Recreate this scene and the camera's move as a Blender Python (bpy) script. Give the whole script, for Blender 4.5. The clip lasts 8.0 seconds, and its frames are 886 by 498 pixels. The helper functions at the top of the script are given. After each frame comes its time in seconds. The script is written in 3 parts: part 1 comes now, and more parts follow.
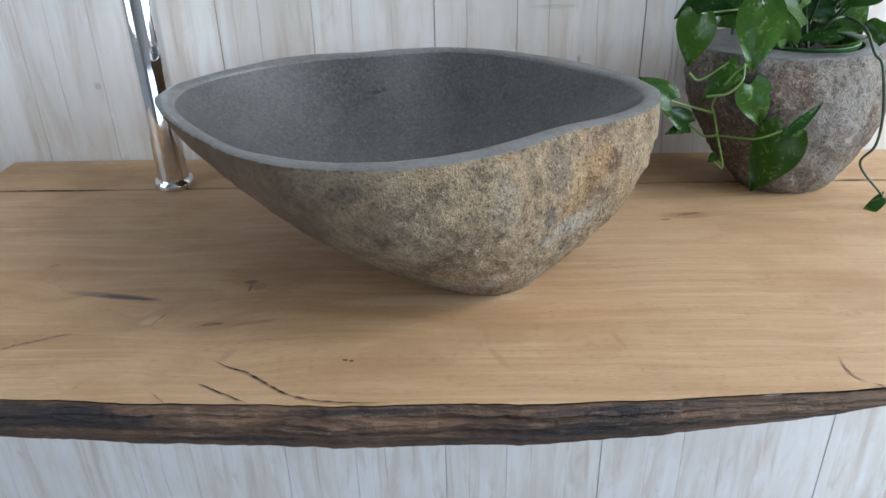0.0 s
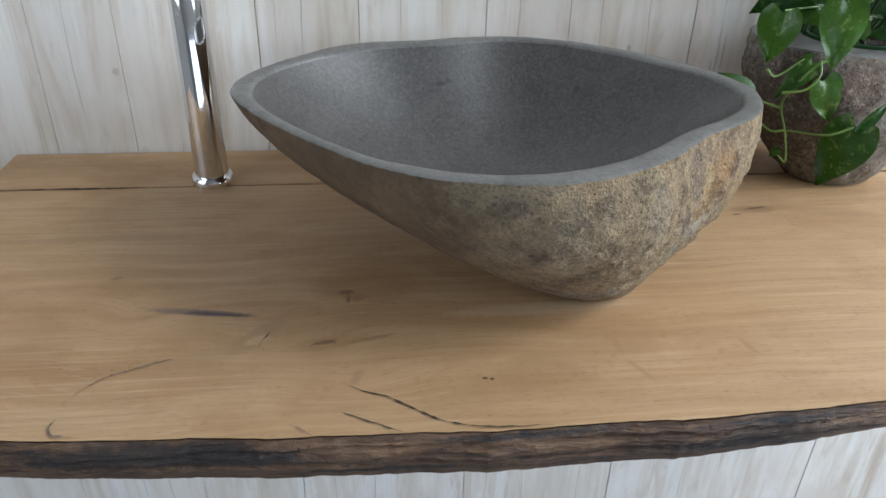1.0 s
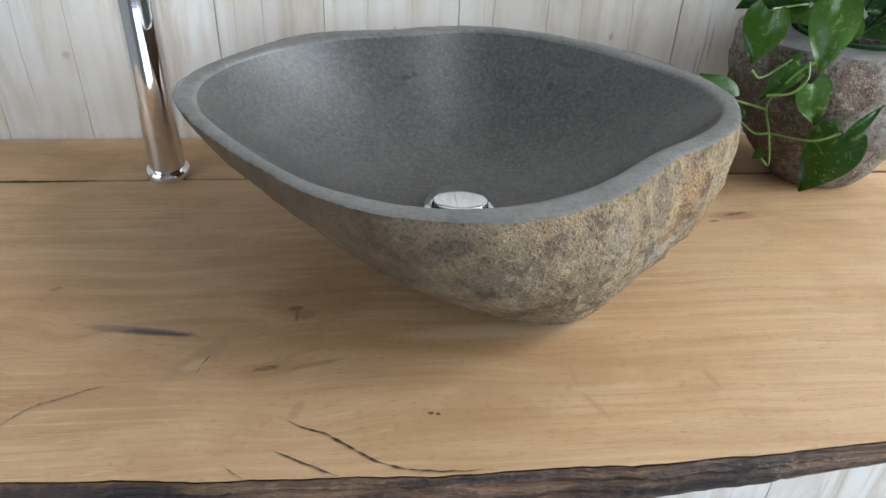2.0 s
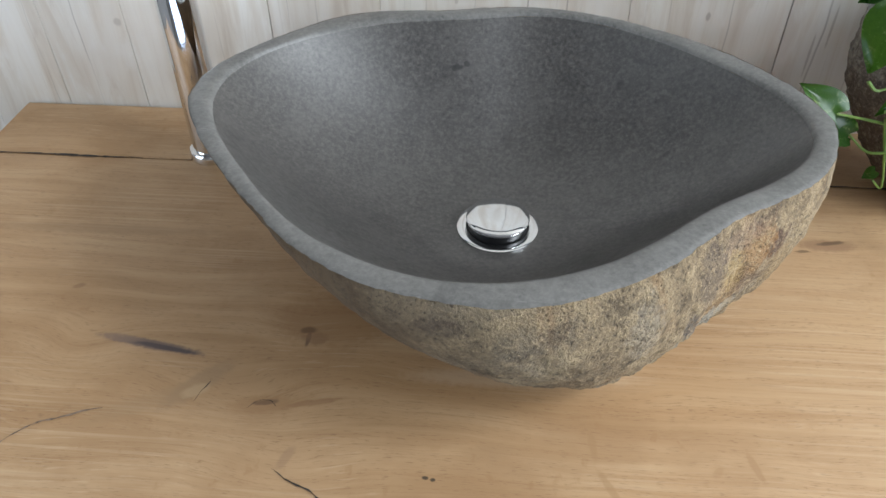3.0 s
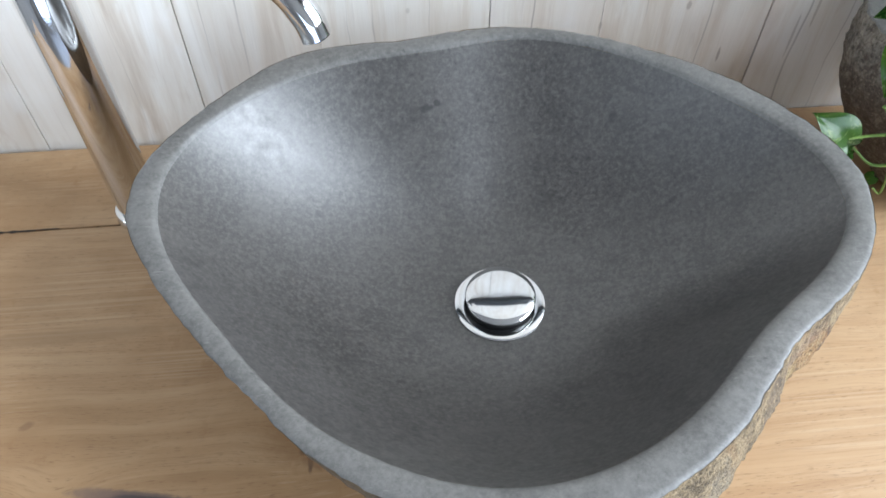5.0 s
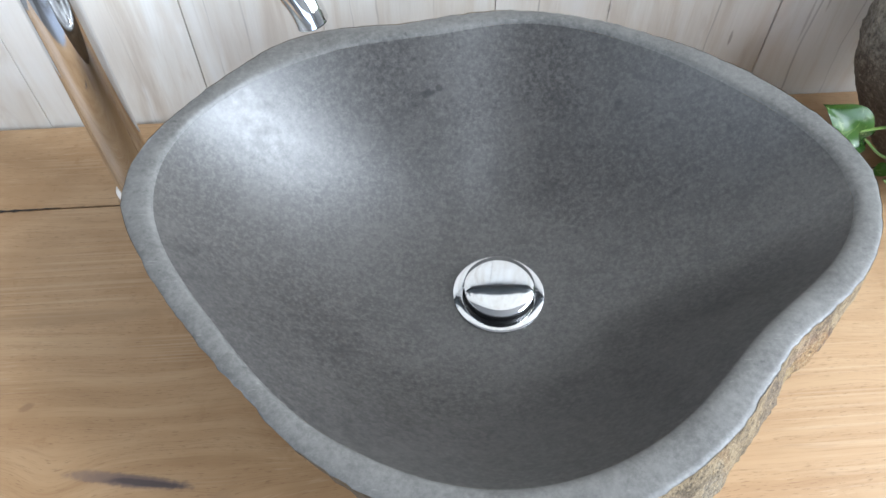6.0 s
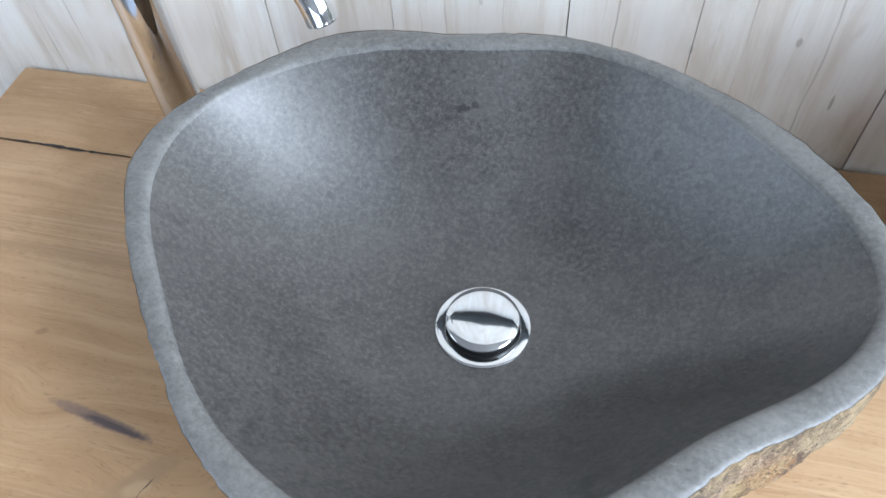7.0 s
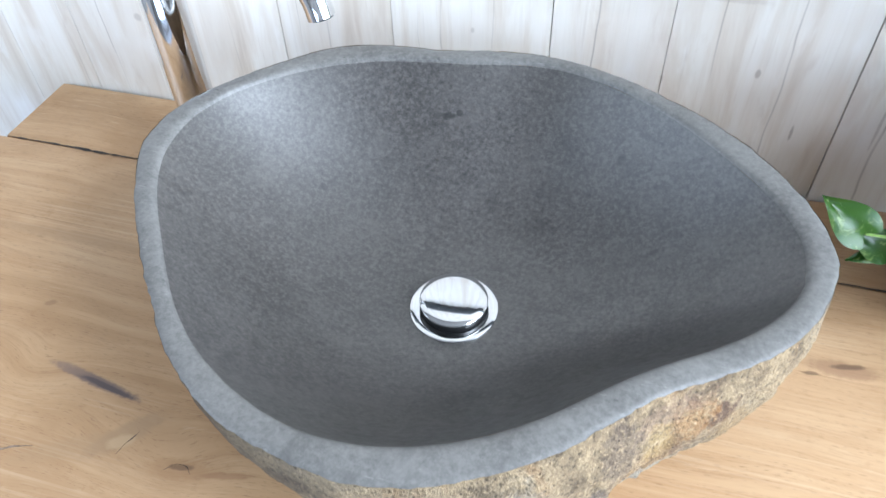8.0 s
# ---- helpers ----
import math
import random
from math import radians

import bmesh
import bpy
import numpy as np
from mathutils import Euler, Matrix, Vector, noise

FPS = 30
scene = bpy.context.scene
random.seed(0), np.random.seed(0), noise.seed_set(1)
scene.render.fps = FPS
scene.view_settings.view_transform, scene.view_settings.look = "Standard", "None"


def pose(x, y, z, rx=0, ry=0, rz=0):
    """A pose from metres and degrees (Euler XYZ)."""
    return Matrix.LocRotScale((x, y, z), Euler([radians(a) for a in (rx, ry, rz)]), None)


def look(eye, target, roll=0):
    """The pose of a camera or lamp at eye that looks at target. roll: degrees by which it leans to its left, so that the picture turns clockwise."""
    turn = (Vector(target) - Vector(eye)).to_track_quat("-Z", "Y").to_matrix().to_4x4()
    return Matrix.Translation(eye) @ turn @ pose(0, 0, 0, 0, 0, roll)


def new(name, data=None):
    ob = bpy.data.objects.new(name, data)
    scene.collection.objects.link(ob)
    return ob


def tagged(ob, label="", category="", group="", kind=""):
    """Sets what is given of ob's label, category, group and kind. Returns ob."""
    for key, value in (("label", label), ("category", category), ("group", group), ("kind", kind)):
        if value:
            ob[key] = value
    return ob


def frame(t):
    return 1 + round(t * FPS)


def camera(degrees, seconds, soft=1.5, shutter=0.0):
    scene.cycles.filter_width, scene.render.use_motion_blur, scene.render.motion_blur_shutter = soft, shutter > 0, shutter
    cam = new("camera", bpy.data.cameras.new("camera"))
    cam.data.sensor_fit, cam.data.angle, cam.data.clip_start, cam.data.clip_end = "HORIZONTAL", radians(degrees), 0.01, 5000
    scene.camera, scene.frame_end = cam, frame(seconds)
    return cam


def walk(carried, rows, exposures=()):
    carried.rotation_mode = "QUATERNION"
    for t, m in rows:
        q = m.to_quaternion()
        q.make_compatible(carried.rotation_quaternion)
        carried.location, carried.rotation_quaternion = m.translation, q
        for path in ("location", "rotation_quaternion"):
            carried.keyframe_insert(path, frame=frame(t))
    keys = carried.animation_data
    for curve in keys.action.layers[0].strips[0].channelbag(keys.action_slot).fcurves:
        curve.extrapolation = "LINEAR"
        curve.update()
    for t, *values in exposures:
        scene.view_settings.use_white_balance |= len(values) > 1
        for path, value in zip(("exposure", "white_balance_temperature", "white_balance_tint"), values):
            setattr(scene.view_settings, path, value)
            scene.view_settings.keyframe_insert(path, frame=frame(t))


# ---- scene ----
cam = camera(62.0, 8.0, 1.5, 0.2)
PATH = [
    (0, (0.051, 0.234, 1.137), (0.0, 2.008, 0.214), -1.4),
    (0.5, (-0.033, 0.258, 1.138), (0.09, 2.008, 0.178), -0.6),
    (1, (-0.12, 0.28, 1.154), (0.071, 2.002, 0.154), 1.4),
    (1.5, (-0.131, 0.294, 1.168), (0.069, 2.001, 0.144), 1.7),
    (1.7, (-0.113, 0.306, 1.175), (0.113, 1.99, 0.12), 2.3),
    (3, (-0.006, 0.436, 1.225), (-0.13, 1.942, -0.085), -0.3),
    (3.5, (0.0, 0.459, 1.243), (-0.137, 1.917, -0.12), -1.4),
    (4, (-0.014, 0.511, 1.264), (-0.033, 1.895, -0.18), -0.3),
    (4.5, (-0.042, 0.566, 1.287), (0.055, 1.919, -0.182), 0.7),
    (5, (-0.069, 0.598, 1.292), (0.044, 1.848, -0.265), 0.2),
    (5.2, (-0.067, 0.617, 1.306), (0.032, 1.776, -0.32), 0.8),
    (6.3, (-0.047, 0.611, 1.293), (-0.006, 1.804, -0.312), -1.5),
    (6.5, (-0.026, 0.623, 1.292), (-0.092, 1.793, -0.329), -2.8),
    (7, (0.05, 0.641, 1.29), (-0.283, 1.796, -0.309), -4.1),
    (7.5, (0.097, 0.624, 1.278), (-0.384, 1.849, -0.227), -2.9),
    (8, (0.099, 0.567, 1.278), (-0.318, 1.88, -0.172), -2.3),
]
EXPOSURES = [(0, -0.17, 5830, 10), (1.0, -0.22, 6120, 10), (1.5, -0.05, 6150, 10), (3.5, 0.05, 6220, 10), (4.5, 0.22, 5980, 10), (5.0, 0.43, 5950, 10), (6.5, 0.58, 5800, 10), (7.0, 0.54, 5680, 10), (8, 0.8, 5650, 10)]
walk(cam, [(t, look(eye, target, roll)) for t, eye, target, roll in PATH], EXPOSURES)

# ---------------------------------------------------------------- light
TOP = 0.80            # height of the worktop
WALL = 1.15           # face of the boarded wall
world = bpy.data.worlds.new("sky")
scene.world = world
world.use_nodes = True
sky = world.node_tree.nodes.new("ShaderNodeTexSky")
sky.sky_type, sky.sun_disc, sky.sun_elevation, sky.sun_rotation = "NISHITA", False, radians(40), radians(120)
world.node_tree.links.new(sky.outputs[0], world.node_tree.nodes["Background"].inputs[0])
world.node_tree.nodes["Background"].inputs[1].default_value = 0.15


def area_lamp(name, eye, target, width, height, watts, colour):
    lamp = bpy.data.lights.new(name, "AREA")
    lamp.shape, lamp.size, lamp.size_y, lamp.energy, lamp.color = "RECTANGLE", width, height, watts, colour
    ob = new(name, lamp)
    ob.matrix_world = look(eye, target)
    return ob


area_lamp("side_window_light", (2.26, 0.25, 1.60), (0.3, 0.75, 1.1), 1.7, 1.1, 62, (0.88, 0.95, 1.0))
# far side, left and low front lamps: unseen fills added to brighten dim areas
area_lamp("far_side_window_light", (2.26, -1.18, 1.5), (0.2, 0.9, 0.9), 0.8, 1.2, 16, (0.72, 0.85, 1.0))
area_lamp("left_window_light", (-1.66, 0.0, 1.5), (0.0, 0.9, 0.9), 1.2, 1.2, 13, (0.86, 0.94, 1.0))
area_lamp("low_front_window_light", (0.2, -1.66, 0.40), (0.1, 1.0, 0.45), 1.8, 0.6, 14, (0.58, 0.73, 1.0))
area_lamp("roof_window_light", (1.60, 0.40, 2.46), (0.4, 0.8, 0.8), 0.9, 0.6, 36, (0.90, 0.96, 1.0))


# ---------------------------------------------------------------- materials
class Nodes:
    """A short way to write a node material."""

    def __init__(self, name):
        self.mat = bpy.data.materials.new(name)
        self.mat.use_nodes = True
        self.tree = self.mat.node_tree
        self.bsdf = self.tree.nodes["Principled BSDF"]
        self.place = self.node("ShaderNodeNewGeometry").outputs["Position"]

    def node(self, kind, **inputs):
        n = self.tree.nodes.new(kind)
        for key, value in inputs.items():
            self.put(n.inputs[key.replace("_", " ")], value)
        return n

    def put(self, socket, value):
        if isinstance(value, bpy.types.NodeSocket):
            self.tree.links.new(value, socket)
        elif isinstance(value, tuple) and len(value) == 3 and socket.type == "RGBA":
            socket.default_value = (*value, 1)
        else:
            socket.default_value = value

    def scaled(self, scale, move=(0, 0, 0), turn=0.0):
        n = self.node("ShaderNodeMapping", Vector=self.place, Scale=scale, Location=move)
        n.inputs["Rotation"].default_value[2] = turn
        return n.outputs[0]

    def noise(self, where, scale, detail=4.0, rough=0.55, distort=0.0):
        return self.node("ShaderNodeTexNoise", Vector=where, Scale=scale, Detail=detail, Roughness=rough, Distortion=distort).outputs[0]

    def math(self, op, a, b=0.0, c=0.0):
        n = self.tree.nodes.new("ShaderNodeMath")
        n.operation = op
        for socket, value in zip(n.inputs, (a, b, c)):
            self.put(socket, value)
        return n.outputs[0]

    def fit(self, value, a, b, lo=0.0, hi=1.0):
        n = self.tree.nodes.new("ShaderNodeMapRange")
        n.interpolation_type = "SMOOTHSTEP"
        for socket, v in zip(n.inputs, (value, a, b, lo, hi)):
            self.put(socket, v)
        return n.outputs[0]

    def mix(self, amount, a, b, kind="MIX"):
        n = self.tree.nodes.new("ShaderNodeMix")
        n.data_type, n.blend_type = "RGBA", kind
        self.put(n.inputs[0], amount)
        self.put(n.inputs[6], a)
        self.put(n.inputs[7], b)
        return n.outputs[2]

    def ramp(self, value, *stops):
        n = self.tree.nodes.new("ShaderNodeValToRGB")
        self.put(n.inputs[0], value)
        e = n.color_ramp.elements
        while len(e) < len(stops):
            e.new(0.5)
        for el, (at, colour) in zip(e, stops):
            el.position, el.color = at, (*colour, 1)
        return n.outputs[0]

    def bump(self, height, strength, distance=0.002, below=None):
        n = self.node("ShaderNodeBump", Height=height, Strength=strength, Distance=distance)
        if below is not None:
            self.put(n.inputs["Normal"], below)
        return n.outputs[0]

    def spot(self, x, y, long, wide, turn=0.0, wobble=0.35, axes="xy"):
        """1 inside an oval stain, knot or painted shade patch at (x, y), 0 outside, with an uneven edge."""
        xyz = self.node("ShaderNodeSeparateXYZ", Vector=self.place).outputs
        u, v = xyz[0], xyz[1] if axes == "xy" else xyz[2]
        du, dv = self.math("SUBTRACT", u, x), self.math("SUBTRACT", v, y)
        c, s = math.cos(turn), math.sin(turn)
        a = self.math("DIVIDE", self.math("ADD", self.math("MULTIPLY", du, c), self.math("MULTIPLY", dv, s)), long)
        b = self.math("DIVIDE", self.math("SUBTRACT", self.math("MULTIPLY", dv, c), self.math("MULTIPLY", du, s)), wide)
        r = self.math("SQRT", self.math("ADD", self.math("MULTIPLY", a, a), self.math("MULTIPLY", b, b)))
        r = self.math("ADD", r, self.math("MULTIPLY", self.math("SUBTRACT", self.noise(self.place, 160.0, 3.0), 0.5), wobble * 2.5))
        return self.fit(r, 1.15, 0.55)

    def done(self, colour, rough=0.5, normal=None, **more):
        self.put(self.bsdf.inputs["Base Color"], colour)
        self.put(self.bsdf.inputs["Roughness"], rough)
        if normal is not None:
            self.put(self.bsdf.inputs["Normal"], normal)
        for key, value in more.items():
            self.put(self.bsdf.inputs[key.replace("_", " ")], value)
        return self.mat


def oak_material():
    m = Nodes("oiled_oak")
    shift = m.math("MULTIPLY", m.node("ShaderNodeObjectInfo").outputs["Random"], 7.0)
    xyz = m.node("ShaderNodeSeparateXYZ", Vector=m.place).outputs
    # the grain wanders, and swells round each knot
    across = m.math("ADD", xyz[1], m.math("MULTIPLY", m.math("SUBTRACT", m.noise(m.scaled((3.2, 6.0, 3.0)), 1.0, 2.0), 0.5), 0.045))
    across = m.math("ADD", across, m.math("MULTIPLY", m.math("SUBTRACT", m.noise(m.scaled((14.0, 22.0, 8.0)), 1.0, 2.0), 0.5), 0.007))
    for x, y, long, wide_, push in ((-0.20, 0.757, 0.060, 0.030, 0.016), (-0.143, 0.822, 0.045, 0.022, 0.011), (-0.158, 0.745, 0.035, 0.016, 0.008),
                                    (-0.315, 0.790, 0.035, 0.030, 0.020), (-0.13, 0.690, 0.06, 0.030, 0.016), (0.292, 0.953, 0.05, 0.022, 0.010), (-0.32, 0.70, 0.06, 0.03, 0.014)):
        a = m.math("DIVIDE", m.math("SUBTRACT", xyz[0], x), long)
        b = m.math("DIVIDE", m.math("SUBTRACT", xyz[1], y), wide_)
        r2 = m.math("ADD", m.math("MULTIPLY", a, a), m.math("MULTIPLY", b, b))
        across = m.math("ADD", across, m.math("MULTIPLY", m.math("EXPONENT", m.math("MULTIPLY", r2, -1.0)), push))

    def along(fx, fy, seed=0.0):
        return m.node("ShaderNodeCombineXYZ", X=m.math("ADD", m.math("MULTIPLY", xyz[0], fx), m.math("ADD", shift, seed)),
                      Y=m.math("ADD", m.math("MULTIPLY", across, fy), shift), Z=m.math("MULTIPLY", xyz[2], 40.0)).outputs[0]

    wide = m.noise(along(4.5, 34.0), 1.0, 5.0, 0.6, 0.5)
    rings_ = m.noise(along(1.6, 150.0, 3.0), 1.0, 3.0, 0.55)
    fine = m.noise(along(16.0, 640.0, 5.0), 1.0, 4.0, 0.7)
    cloud = m.noise(m.scaled((4.0, 7.0, 3.0)), 1.7, 4.0, 0.6)
    tint = m.noise(m.scaled((2.2, 4.0, 2.0), (4.0, 2.0, 0.0)), 1.0, 2.0)
    base = m.ramp(wide, (0.28, (0.355, 0.205, 0.093)), (0.5, (0.435, 0.265, 0.130)), (0.72, (0.505, 0.333, 0.180)))
    base = m.mix(m.fit(tint, 0.35, 0.65, 0.0, 0.45), base, (0.50, 0.335, 0.190))
    base = m.mix(m.fit(rings_, 0.50, 0.68, 0.0, 0.36), base, (0.365, 0.203, 0.092))
    base = m.mix(m.fit(rings_, 0.46, 0.32, 0.0, 0.18), base, (0.555, 0.375, 0.205))
    base = m.mix(m.fit(fine, 0.52, 0.70, 0.0, 0.48), base, (0.290, 0.160, 0.078))
    base = m.mix(m.fit(cloud, 0.46, 0.68, 0.0, 0.6), base, (0.340, 0.195, 0.090))
    # open pores as short dashes, and pale ray flecks
    pores = m.noise(along(130.0, 1300.0, 9.0), 1.0, 2.0, 0.5)
    base = m.mix(m.math("MULTIPLY", m.fit(pores, 0.58, 0.68, 0.0, 0.55), m.fit(rings_, 0.36, 0.54)), base, (0.215, 0.120, 0.058))
    flecks = m.noise(along(34.0, 420.0, 13.0), 1.0, 2.0, 0.5)
    base = m.mix(m.math("MULTIPLY", m.fit(flecks, 0.58, 0.70, 0.0, 0.26), m.fit(m.noise(m.place, 7.0, 2.0), 0.42, 0.60)), base, (0.66, 0.505, 0.340))
    # saw lines and small brown blots
    saw = m.noise(m.scaled((3.0, 520.0, 3.0), (7.0, 0.0, 0.0), 0.03), 1.0, 1.0, 0.4)
    base = m.mix(m.math("MULTIPLY", m.fit(saw, 0.52, 0.66, 0.0, 0.30), m.fit(m.noise(m.scaled((5.0, 9.0, 5.0), (1.0, 6.0, 0.0)), 1.0, 2.0), 0.46, 0.62)), base, (0.60, 0.445, 0.285))
    blot = m.noise(m.scaled((75.0, 55.0, 60.0)), 1.0, 3.0, 0.6)
    base = m.mix(m.math("MULTIPLY", m.fit(blot, 0.60, 0.70, 0.0, 0.55), m.fit(cloud, 0.42, 0.60)), base, (0.34, 0.190, 0.085))
    # knots and stains of these boards
    for x, y, long, wide_, turn, colour, amount in (
            (-0.143, 0.8205, 0.0075, 0.0042, 0.1, (0.050, 0.036, 0.03), 0.95), (-0.1415, 0.812, 0.0022, 0.009, 0.0, (0.07, 0.045, 0.035), 0.85), (-0.136, 0.812, 0.012, 0.007, 0.0, (0.24, 0.14, 0.08), 0.6), (-0.125, 0.832, 0.055, 0.030, 0.0, (0.30, 0.155, 0.062), 0.55),
            (-0.258, 0.7965, 0.044, 0.0050, -0.16, (0.150, 0.100, 0.082), 0.95), (-0.250, 0.7945, 0.032, 0.0026, -0.17, (0.075, 0.056, 0.052), 0.9), (-0.287, 0.802, 0.02, 0.0045, -0.1, (0.25, 0.16, 0.11), 0.7),
            (-0.158, 0.748, 0.030, 0.009, 0.15, (0.335, 0.185, 0.082), 0.6), (-0.159, 0.7495, 0.011, 0.0026, 0.2, (0.14, 0.075, 0.04), 0.7), (-0.125, 0.752, 0.022, 0.003, 0.25, (0.29, 0.15, 0.07), 0.6),
            (-0.212, 0.762, 0.034, 0.010, 0.85, (0.31, 0.195, 0.105), 0.6), (-0.24, 0.745, 0.06, 0.009, 0.5, (0.36, 0.225, 0.115), 0.45), (-0.212, 0.756, 0.012, 0.006, 0.5, (0.52, 0.36, 0.20), 0.5),
            (-0.040, 0.698, 0.0024, 0.0015, 0.0, (0.04, 0.03, 0.02), 0.9), (-0.035, 0.697, 0.0020, 0.0015, 0.0, (0.04, 0.03, 0.02), 0.9), (-0.134, 0.706, 0.004, 0.012, -0.4, (0.33, 0.20, 0.11), 0.6),
            (0.290, 0.954, 0.030, 0.0085, 0.0, (0.285, 0.165, 0.09), 0.75), (0.294, 0.957, 0.014, 0.0028, 0.2, (0.105, 0.06, 0.035), 0.75), (0.37, 0.945, 0.05, 0.012, -0.2, (0.36, 0.225, 0.12), 0.5), (0.268, 0.945, 0.007, 0.002, 0.1, (0.12, 0.07, 0.04), 0.7),
            (0.175, 0.722, 0.013, 0.003, -1.3, (0.36, 0.21, 0.10), 0.7), (0.150, 0.716, 0.006, 0.003, 0.9, (0.36, 0.21, 0.10), 0.5), (-0.36, 0.93, 0.14, 0.008, 0.02, (0.33, 0.20, 0.10), 0.5), (0.0, 0.72, 0.02, 0.008, 0.2, (0.36, 0.22, 0.11), 0.4),
            (-0.345, 0.856, 0.006, 0.0035, 0.5, (0.25, 0.14, 0.07), 0.6), (0.070, 0.731, 0.003, 0.014, 0.1, (0.35, 0.205, 0.095), 0.6), (0.079, 0.699, 0.003, 0.018, 0.5, (0.35, 0.205, 0.095), 0.55), (0.02, 0.785, 0.09, 0.010, 0.05, (0.56, 0.41, 0.27), 0.45)):
        base = m.mix(m.math("MULTIPLY", m.spot(x, y, long, wide_, turn, 0.28), amount), base, colour)
    n = m.bump(fine, 0.20, 0.0006)
    n = m.bump(wide, 0.15, 0.001, n)
    return m.done(base, m.fit(cloud, 0.3, 0.7, 0.42, 0.58), n, Specular_IOR_Level=0.4)


def bark_material():
    m = Nodes("waney_edge")
    long = m.noise(m.scaled((9.0, 60.0, 95.0)), 1.0, 6.0, 0.7, 1.6)
    fibre = m.noise(m.scaled((34.0, 300.0, 420.0)), 1.0, 4.0, 0.7)
    chip = m.noise(m.scaled((70.0, 120.0, 150.0)), 1.0, 4.0, 0.65)
    cloud = m.noise(m.scaled((7.0, 6.0, 20.0), (2.0, 0.0, 0.0)), 1.0, 4.0, 0.6)
    base = m.ramp(long, (0.32, (0.020, 0.013, 0.010)), (0.46, (0.105, 0.054, 0.026)), (0.60, (0.190, 0.104, 0.052)), (0.8, (0.29, 0.180, 0.10)))
    base = m.mix(m.fit(cloud, 0.53, 0.64, 0.0, 0.8), base, (0.030, 0.020, 0.015))
    base = m.mix(m.fit(chip, 0.58, 0.70, 0.0, 0.6), base, (0.25, 0.175, 0.125))
    base = m.mix(m.fit(chip, 0.40, 0.32, 0.0, 0.8), base, (0.020, 0.014, 0.012))
    base = m.mix(m.fit(fibre, 0.58, 0.75, 0.0, 0.4), base, (0.28, 0.19, 0.125))
    for x, z, wide_, high, amount in ((-0.27, 0.786, 0.11, 0.012, 0.85), (-0.12, 0.768, 0.07, 0.0035, 0.8), (0.12, 0.776, 0.05, 0.006, 0.6), (-0.02, 0.795, 0.07, 0.0022, 0.85), (0.17, 0.794, 0.07, 0.0020, 0.85), (0.28, 0.778, 0.08, 0.0022, 0.8)):
        base = m.mix(m.math("MULTIPLY", m.spot(x, z, wide_, high, 0.0, 0.5, "xz"), amount), base, (0.017, 0.013, 0.012))
    n = m.bump(m.math("ADD", long, m.math("ADD", m.math("MULTIPLY", chip, 0.8), m.math("MULTIPLY", fibre, 0.4))), 1.0, 0.005)
    return m.done(base, m.fit(chip, 0.3, 0.7, 0.38, 0.62), n)


